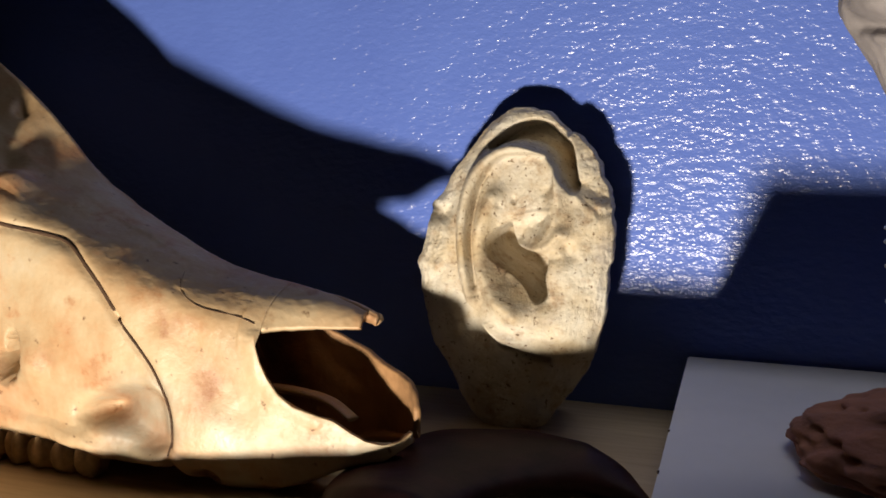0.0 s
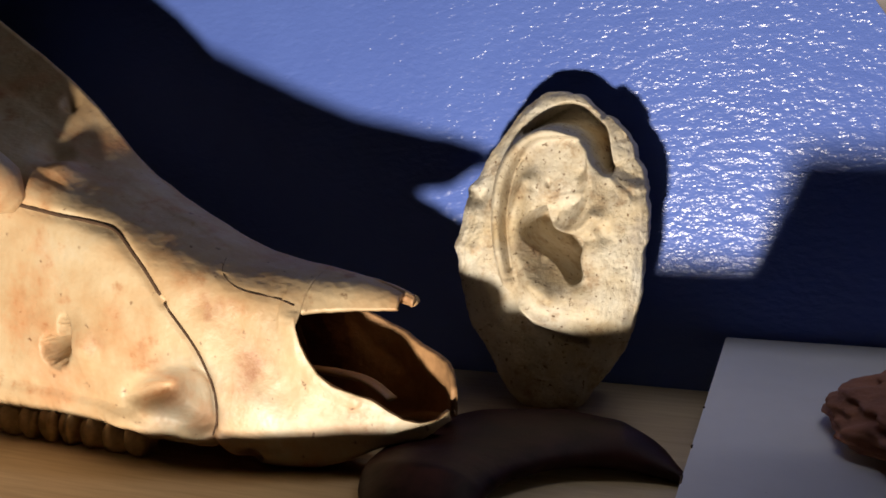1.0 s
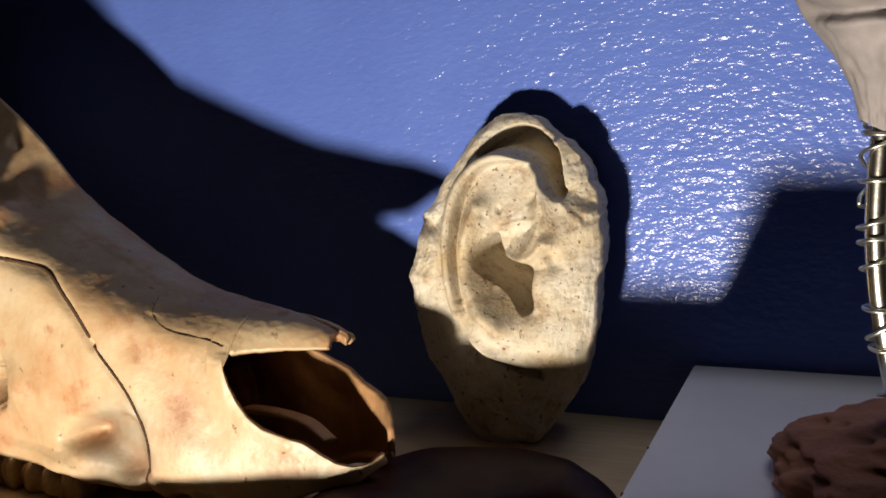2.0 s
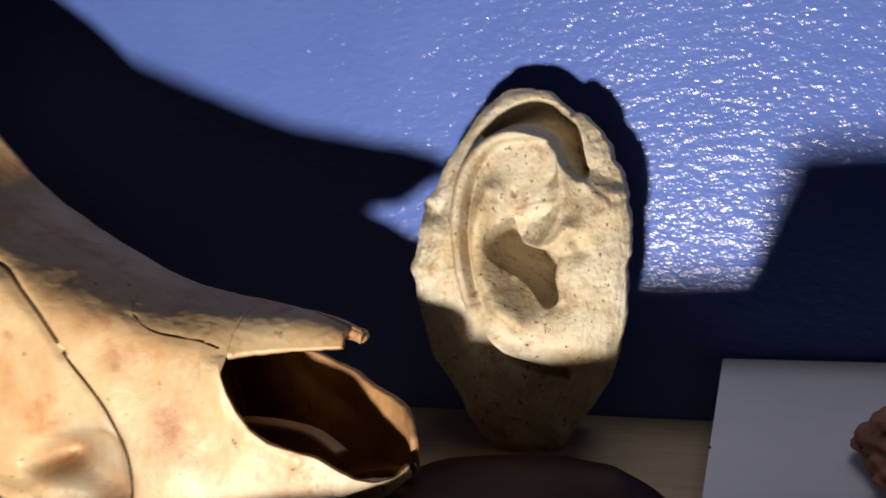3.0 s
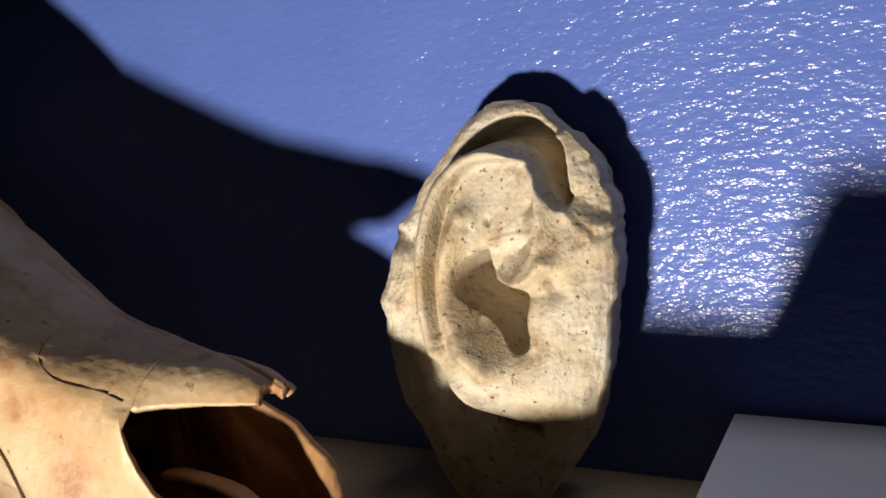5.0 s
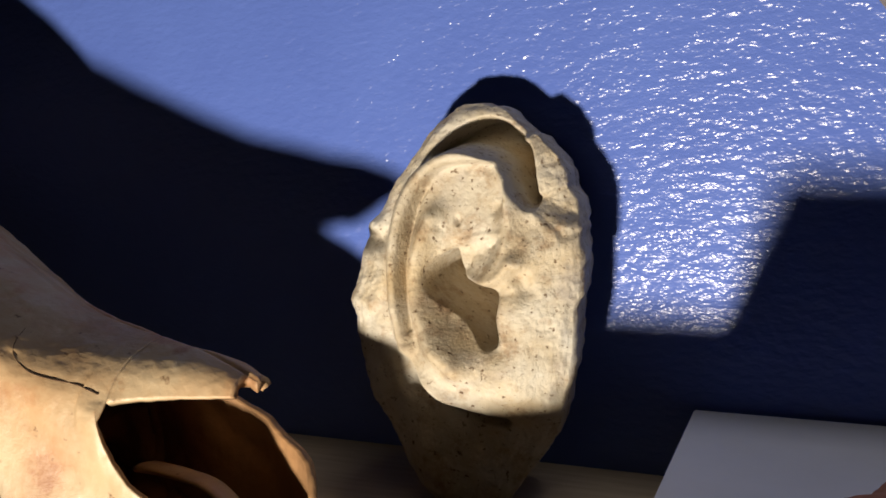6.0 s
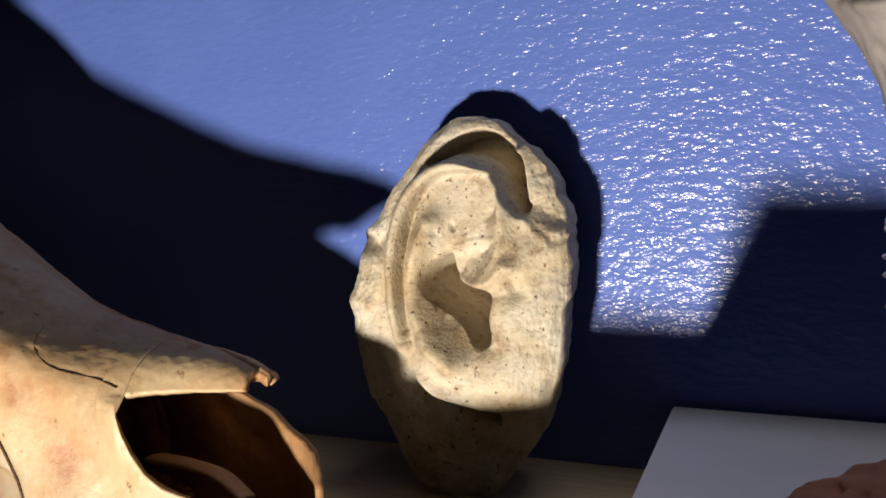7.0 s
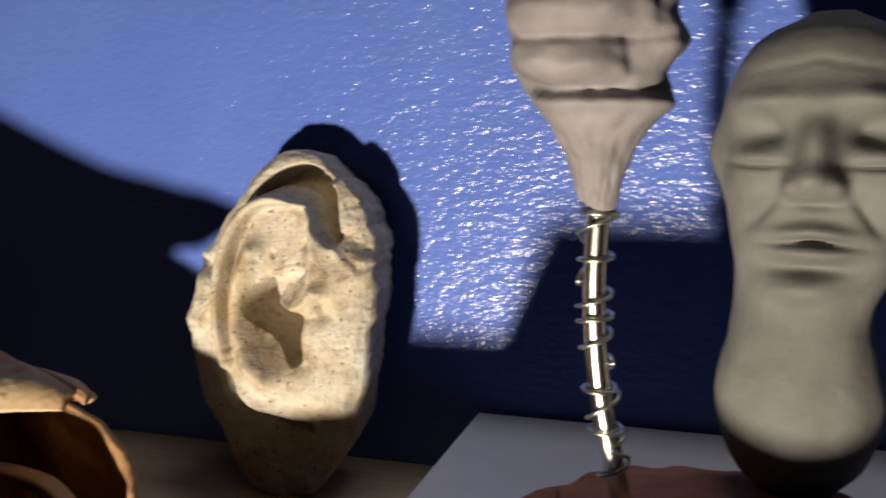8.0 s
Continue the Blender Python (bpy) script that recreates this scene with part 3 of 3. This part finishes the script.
    for key, faces in groups.items():
        used = sorted({v for q in faces for v in q})
        remap = {v: k for k, v in enumerate(used)}
        ob = mesh_object(key, [verts[v] - np.array(top.location) for v in used], [tuple(remap[v] for v in q) for q in faces], BONE, top, labels[key])
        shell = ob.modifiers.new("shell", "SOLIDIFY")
        ob.data.materials.append(INNER_SHADE)
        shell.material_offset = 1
        # cut edges of the cranium take this shade colour instead of lit bone
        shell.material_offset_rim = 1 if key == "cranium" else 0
        shell.thickness, shell.offset = 0.005 if key == "nasal_bone" else 0.0035, -1.0
    # open sutures, laid on the near side
    near = P[:, J:, :]

    def on_side(line, r, push=0.0004):
        pts = []
        for x, z in curve_through(line, 70):
            i = int(np.clip(np.searchsorted(xs, x), 0, nx - 1))
            k = int(np.argmin(np.abs(near[i, 18:, 2] - z))) + 18
            pts.append((x, near[i, k, 1] - push, z))
        pts = np.array(pts)
        for c in (1, 2):
            pts[:, c] = np.convolve(np.pad(pts[:, c], 3, mode="edge"), np.ones(7) / 7, "valid")
        return tube(pts - np.array(top.location), r, 6)
    n = 70
    mesh_object("suture", *on_side(wide[::3], np.linspace(0.0014, 0.0011, n), 0.0002), CRACK, top, "wide dark open suture")
    mesh_object("suture", *on_side(fine[::3], np.linspace(0.0008, 0.0006, n)), CRACK, top, "fine dark suture")
    mesh_object("suture", *on_side(seam[::3], np.linspace(0.0002, 0.0004, n)), CRACK, top, "fine dark suture")
    # thin bone strip on the floor of the nose
    strip = curve_through([(-0.118, -0.157, 0.043), (-0.100, -0.160, 0.0435), (-0.080, -0.162, 0.0410), (-0.064, -0.165, 0.0330)], 30)
    mesh_object("nose_floor", *tube(strip - np.array(top.location), np.linspace(0.009, 0.006, 30), 12, 0.28), BONE, top, "pale thin bone strip inside the nose")
    # unseen cheek arch at the left, added to keep the lamp off the brow
    arch = curve_through([(-0.272, -0.208, 0.142), (-0.290, -0.224, 0.160), (-0.33, -0.240, 0.178), (-0.39, -0.245, 0.196), (-0.45, -0.225, 0.205)], 40)
    mesh_object("cheek_arch", *tube(arch - np.array(top.location), np.interp(np.linspace(0, 1, 40), [0, 0.1, 0.4, 1], [0.006, 0.016, 0.024, 0.020]), 20), BONE, top, "rounded cheek arch bone")
    # molars under the cheek
    for k in range(10):
        x = -0.349 + 0.0162 * k
        i = int(np.searchsorted(xs, x))
        y = ym[i] - hw[i] * 0.90
        bm = bmesh.new()
        bmesh.ops.create_icosphere(bm, subdivisions=4, radius=1)
        rnd = random.Random(k)
        tall = 0.0085 + 0.002 * rnd.random()
        for v in bm.verts:
            c = v.co
            crown = 1 + 0.13 * math.cos(5 * math.atan2(c.y, c.x) + k) + 0.05 * rnd.random()
            v.co = (c.x * 0.0078 * crown, c.y * 0.010 * crown, max(-tall, c.z * tall * 1.25 + 0.0016 * math.sin(c.x * 5 + k)) + tall)
        ob = part("tooth", bm, ENAMEL, top, smooth=True)
        ob.location = Vector((x, y, 0.0)) - top.location
    return top


skull()


# ---- dark curved horn ----
def horn():
    n, sides = 110, 44
    outer = curve_through([(-0.026, -0.246), (-0.048, -0.238), (-0.062, -0.205), (-0.058, -0.160), (-0.040, -0.122), (-0.012, -0.106), (0.020, -0.103), (0.060, -0.117), (0.085, -0.139), (0.0965, -0.160)], n)
    inner = curve_through([(-0.014, -0.246), (0.004, -0.236), (0.008, -0.212), (0.012, -0.195), (0.020, -0.183), (0.030, -0.173), (0.043, -0.165), (0.066, -0.158), (0.085, -0.158), (0.0955, -0.162)], n)
    verts, faces = [], []
    for o, q in zip(outer, inner):
        half = np.linalg.norm(o - q) / 2
        tall = min(0.0115, half * 0.5, 0.25 * (0.262 + (o[1] + q[1]) / 2))
        for k in range(sides):
            w = 2 * math.pi * k / sides
            c, s = math.cos(w), math.sin(w)
            xy = (o + q) / 2 + (o - q) / 2 * c
            verts.append(np.array((xy[0], xy[1], tall * s * (1.0 if s > 0 else 0.8))))
    for i in range(n - 1):
        for k in range(sides):
            k2 = (k + 1) % sides
            faces.append((i * sides + k, i * sides + k2, (i + 1) * sides + k2, (i + 1) * sides + k))
    faces += [tuple(range(sides))[::-1], tuple((n - 1) * sides + k for k in range(sides))]
    base = [0.8 * min(0.0115, np.linalg.norm(o - q) / 2 * 0.5, 0.25 * (0.262 + (o[1] + q[1]) / 2)) for o, q in zip(outer, inner)]
    verts = [v + np.array((0, 0, base[i // sides])) + 0.0010 * ripple(v, 50, 8) for i, v in enumerate(verts)]
    low = min(v[2] for v in verts)
    verts = [(v[0], v[1], max(0.0, v[2] - low - 0.0005)) for v in verts]
    ob = mesh_object("curved_pod", verts, faces, HORN)
    return tagged(ob, "dark aubergine brown curved pod with dull sheen lying on the shelf", "pod")


horn()


# ---- white box ----
BOX_X, BOX_TOP, BOX_FRONT = 0.1, 0.038, -0.313


def white_box():
    top = thing("white_box", (BOX_X + 0.16, -0.2, 0.0))
    tagged(top, "white painted low display box with chipped edges on the shelf", "box")
    off = Vector(top.location)
    for name, dims, mat, label in (("body", (BOX_X, BOX_X + 0.33, BOX_FRONT, -0.001, 0.0, BOX_TOP - 0.004), BARE, "cream unpainted box sides"),
                                   ("lid", (BOX_X - 0.0006, BOX_X + 0.3306, BOX_FRONT - 0.0006, -0.0005, BOX_TOP - 0.004, BOX_TOP), WHITE, "flat white painted top")):
        bm = box_bm(*dims, 0.0007)
        for v in bm.verts:
            v.co = v.co - off
        part(name, bm, mat, top, label)
    rnd = random.Random(5)
    for k in range(4):
        bm = bmesh.new()
        bmesh.ops.create_icosphere(bm, subdivisions=1, radius=1)
        sy = 0.0008 + 0.0022 * rnd.random()
        y = -0.05 - 0.2 * rnd.random()
        for v in bm.verts:
            v.co = (v.co.x * 0.0007, v.co.y * sy, v.co.z * 0.0007)
        ob = part("chip", bm, CRACK, top, "dark chipped paint")
        ob.location = Vector((BOX_X - 0.0004, y, BOX_TOP - 0.0004)) - off


white_box()


# ---- terracotta lump ----
def clay():
    bm = bmesh.new()
    bmesh.ops.create_icosphere(bm, subdivisions=6, radius=1)
    rnd = random.Random(11)
    pits = [Vector((rnd.uniform(-1, 1), rnd.uniform(-1, 1), rnd.uniform(0.0, 1))).normalized() for _ in range(80)]
    size = [rnd.uniform(0.03, 0.075) for _ in pits]
    for v in bm.verts:
        c = v.co.copy()
        h = 1 + 0.10 * noise.noise(c * 2.1) + 0.05 * noise.noise(c * 5.5) + 0.02 * noise.noise(c * 14)
        for p, s in zip(pits, size):
            d = (c - p).length
            if d < 2.2 * s:
                h -= 0.085 * math.exp(-(d / s) ** 2)
        v.co = (0.245 + 0.088 * c.x * h, -0.160 + 0.072 * c.y * h, BOX_TOP + max(0.0, 0.008 + (0.024 if c.z > 0 else 0.010) * c.z * h))
    ob = part("terracotta_lump", bm, TERRACOTTA, smooth=True)
    return tagged(ob, "pitted reddish terracotta clay lump on the white box", "clay lump")


clay()


# ---- wire-wound rod carrying a plaster shape ----
ROD_FOOT, ROD_TOP = Vector((0.2085, -0.160, 0.064)), Vector((0.199, -0.160, 0.196))


def sculpture():
    top = thing("rod_sculpture", tuple(ROD_FOOT))
    tagged(top, "pale plaster form on a wire-wound steel rod standing in terracotta", "sculpture")
    line = np.array([ROD_FOOT.lerp(ROD_TOP, t) + Vector((-0.0065 * math.sin(t * math.pi), 0, 0)) for t in np.linspace(0, 1, 40)])
    off = np.array(ROD_FOOT)
    mesh_object("rod", *tube(line - off, 0.0044, 20), STEEL, top, "bright steel rod")
    ts = np.linspace(0.1, 1.0, 700)
    turns = 11.5
    rnd = random.Random(3)
    wob = [rnd.uniform(0.6, 1.6) for _ in range(16)]
    pts = []
    for t in ts:
        p = ROD_FOOT.lerp(ROD_TOP, t) + Vector((-0.0065 * math.sin(t * math.pi), 0, 0))
        ph = (t * turns + 0.35 * math.sin(t * 21) + 0.25 * math.sin(t * 47 + 1)) * 2 * math.pi
        r = 0.0054 + 0.0012 * np.interp(t * turns, range(16), wob)
        pts.append((p.x + r * math.cos(ph), p.y + r * math.sin(ph), p.z + 0.0022 * math.sin(ph * 0.5 + 1)))
    mesh_object("wire", *tube(np.array(pts) - off, 0.00085, 8), WIRE, top, "loosely coiled galvanised wire")
    # the plaster form: a funnel neck opening into a heavy folded bulb
    zs = np.linspace(0.187, 0.335, 120)
    verts, faces, n = [], [], 96
    for z in zs:
        wide = np.interp(z, [0.187, 0.20, 0.213, 0.226, 0.236, 0.25, 0.27, 0.30, 0.32, 0.332, 0.335], [0.0075, 0.0105, 0.0165, 0.0255, 0.0315, 0.0338, 0.0345, 0.0335, 0.026, 0.010, 0.002])
        for k in range(n):
            a = 2 * math.pi * k / n
            x, y = math.cos(a), math.sin(a)
            front = max(0.0, -y)
            r = wide * (1 + 0.13 * noise.noise(Vector((x * 1.3, y * 1.3, z * 26))) + 0.035 * noise.noise(Vector((x * 4, y * 4, z * 90))))
            g = lambda c, s: math.exp(-((z - c) / s) ** 2)
            tilt = z - 0.0035 * x
            h = lambda c, s: math.exp(-((tilt - c) / s) ** 2)
            r += front * (0.0030 * h(0.2265, 0.0030) - 0.0085 * h(0.2320, 0.0028) + 0.0040 * h(0.2405, 0.0050) - 0.0040 * h(0.2500, 0.0022) + 0.0045 * h(0.2600, 0.0065))
            r -= front * 0.0100 * math.exp(-((x - 0.62) / 0.28) ** 2) * h(0.2430, 0.0085)
            r -= front * 0.0080 * math.exp(-((x - 0.75) / 0.3) ** 2) * g(0.2770, 0.012)
            r -= front * 0.0060 * math.exp(-((x + 0.35) / 0.22) ** 2) * math.exp(-((z - 0.2685 - 0.012 * (x + 0.35)) / 0.0022) ** 2)
            r += front * 0.0050 * math.exp(-((x + 0.6) / 0.3) ** 2) * g(0.2500, 0.012)
            r += 0.0040 * math.exp(-((x - 0.95) / 0.30) ** 2) * (g(0.2285, 0.0042) + 0.6 * g(0.2520, 0.0050))
            r -= 0.0050 * math.exp(-((x - 0.90) / 0.30) ** 2) * (g(0.2405, 0.0060) + 0.9 * g(0.2640, 0.0075))
            r += front * 0.0016 * noise.noise(Vector((x * 5, 2.0, z * 160)))
            verts.append((0.1965 + r * x * 1.0, -0.160 + r * y * 0.85, z - 0.004 * x + 0.002 * noise.noise(Vector((x, y, 1)))))
    m = len(zs)
    for i in range(m - 1):
        for k in range(n):
            k2 = (k + 1) % n
            faces.append((i * n + k, i * n + k2, (i + 1) * n + k2, (i + 1) * n + k))
    faces += [tuple(range(n))[::-1], tuple((m - 1) * n + k for k in range(n))]
    mesh_object("plaster_form", np.array(verts) - off, faces, PALE, top, "pale grey folded plaster form with funnel neck")


sculpture()


# ---- plaster head on a bulbous neck ----
def head():
    cx, cy = HEAD
    zs = np.linspace(HEAD_FOOT, 0.258, 200)
    n = 160
    prof = ([0.066, 0.070, 0.078, 0.090, 0.105, 0.116, 0.130, 0.143, 0.154, 0.168, 0.190, 0.213, 0.230, 0.243, 0.251, 0.256, 0.258],
            [0.013, 0.019, 0.026, 0.0315, 0.0335, 0.0325, 0.0285, 0.0262, 0.0285, 0.0335, 0.0385, 0.0405, 0.0385, 0.032, 0.0235, 0.013, 0.001])
    verts, faces = [], []
    G = lambda v, s: math.exp(-(v / s) ** 2)
    rad = np.convolve(np.pad(np.interp(zs, *prof), 5, mode="edge"), np.ones(11) / 11, "valid")
    for z, r0 in zip(zs, rad):
        for k in range(n):
            a = 2 * math.pi * k / n
            x, y = math.cos(a), math.sin(a)
            f = max(0.0, -y) ** 1.5
            u = x * r0 + 0.006
            r = r0
            pair = lambda c, s: G(u - c, s) + G(u + c, s)
            v = abs(u)
            r += f * (0.0175 * G(u, 0.0060) * G(z - 0.1985, 0.0065) + 0.0115 * G(u, 0.0048) * G(z - 0.2110, 0.0095))
            r += f * 0.0060 * pair(0.0072, 0.0030) * G(z - 0.1955, 0.0042)
            r -= f * 0.0040 * G(u, 0.0085) * G(z - 0.1888, 0.0020)
            r += f * 0.0075 * pair(0.0185, 0.0120) * G(z - 0.2275 + 0.10 * v, 0.0048) + f * 0.0030 * G(u, 0.008) * G(z - 0.2265, 0.005)
            r -= f * 0.0125 * pair(0.0200, 0.0095) * G(z - 0.2135, 0.0075)
            r += f * 0.0078 * pair(0.0205, 0.0082) * G(z - 0.2075, 0.0048)
            r -= f * 0.0050 * pair(0.0205, 0.0085) * G(z - 0.2025 - 4.0 * (v - 0.0205) ** 2, 0.0013)
            r += f * 0.0065 * pair(0.0260, 0.0090) * G(z - 0.1960, 0.0085)
            r -= f * 0.0042 * math.exp(-((v - 0.0140 - 0.62 * (0.1930 - z)) / 0.0034) ** 2) * G(z - 0.1850, 0.0085)
            r += f * 0.0062 * G(u, 0.0140) * (G(z - 0.1795 + 0.16 * v, 0.0028) + G(z - 0.1710, 0.0034))
            r -= f * 0.0045 * G(u, 0.0135) * G(z - 0.1755 + 0.16 * v, 0.0014)
            r -= f * 0.0060 * G(u, 0.0140) * G(z - 0.1640, 0.0028)
            r += f * 0.0070 * G(u, 0.0125) * G(z - 0.1560, 0.0052)
            r -= f * 0.0010 * G(u, 0.03) * G(z - 0.2400 + 0.2 * v, 0.0018)
            r += 0.0012 * noise.noise(Vector((x * 1.6 + 4, y * 1.6, z * 40)))
            r += 0.0005 * noise.noise(Vector((x * 3, y * 3, z * 90)))
            ear_side = 0.004 * G(abs(y) - 0.12, 0.16) * G(z - 0.205, 0.011) * (y > -0.5)
            verts.append((cx + 0.007 * float(step(np.array(z - 0.155), 0.02)) + (r + ear_side) * x, cy + r * y * 0.95, z))
    m = len(zs)
    for i in range(m - 1):
        for k in range(n):
            k2 = (k + 1) % n
            faces.append((i * n + k, i * n + k2, (i + 1) * n + k2, (i + 1) * n + k))
    faces += [tuple(range(n))[::-1], tuple((m - 1) * n + k for k in range(n))]
    ob = mesh_object("plaster_bust", verts, faces, CAST)
    return tagged(ob, "matt grey plaster bust with rounded neck on terracotta", "plaster cast")


HEAD, HEAD_FOOT = (0.274, -0.125), 0.066
head()
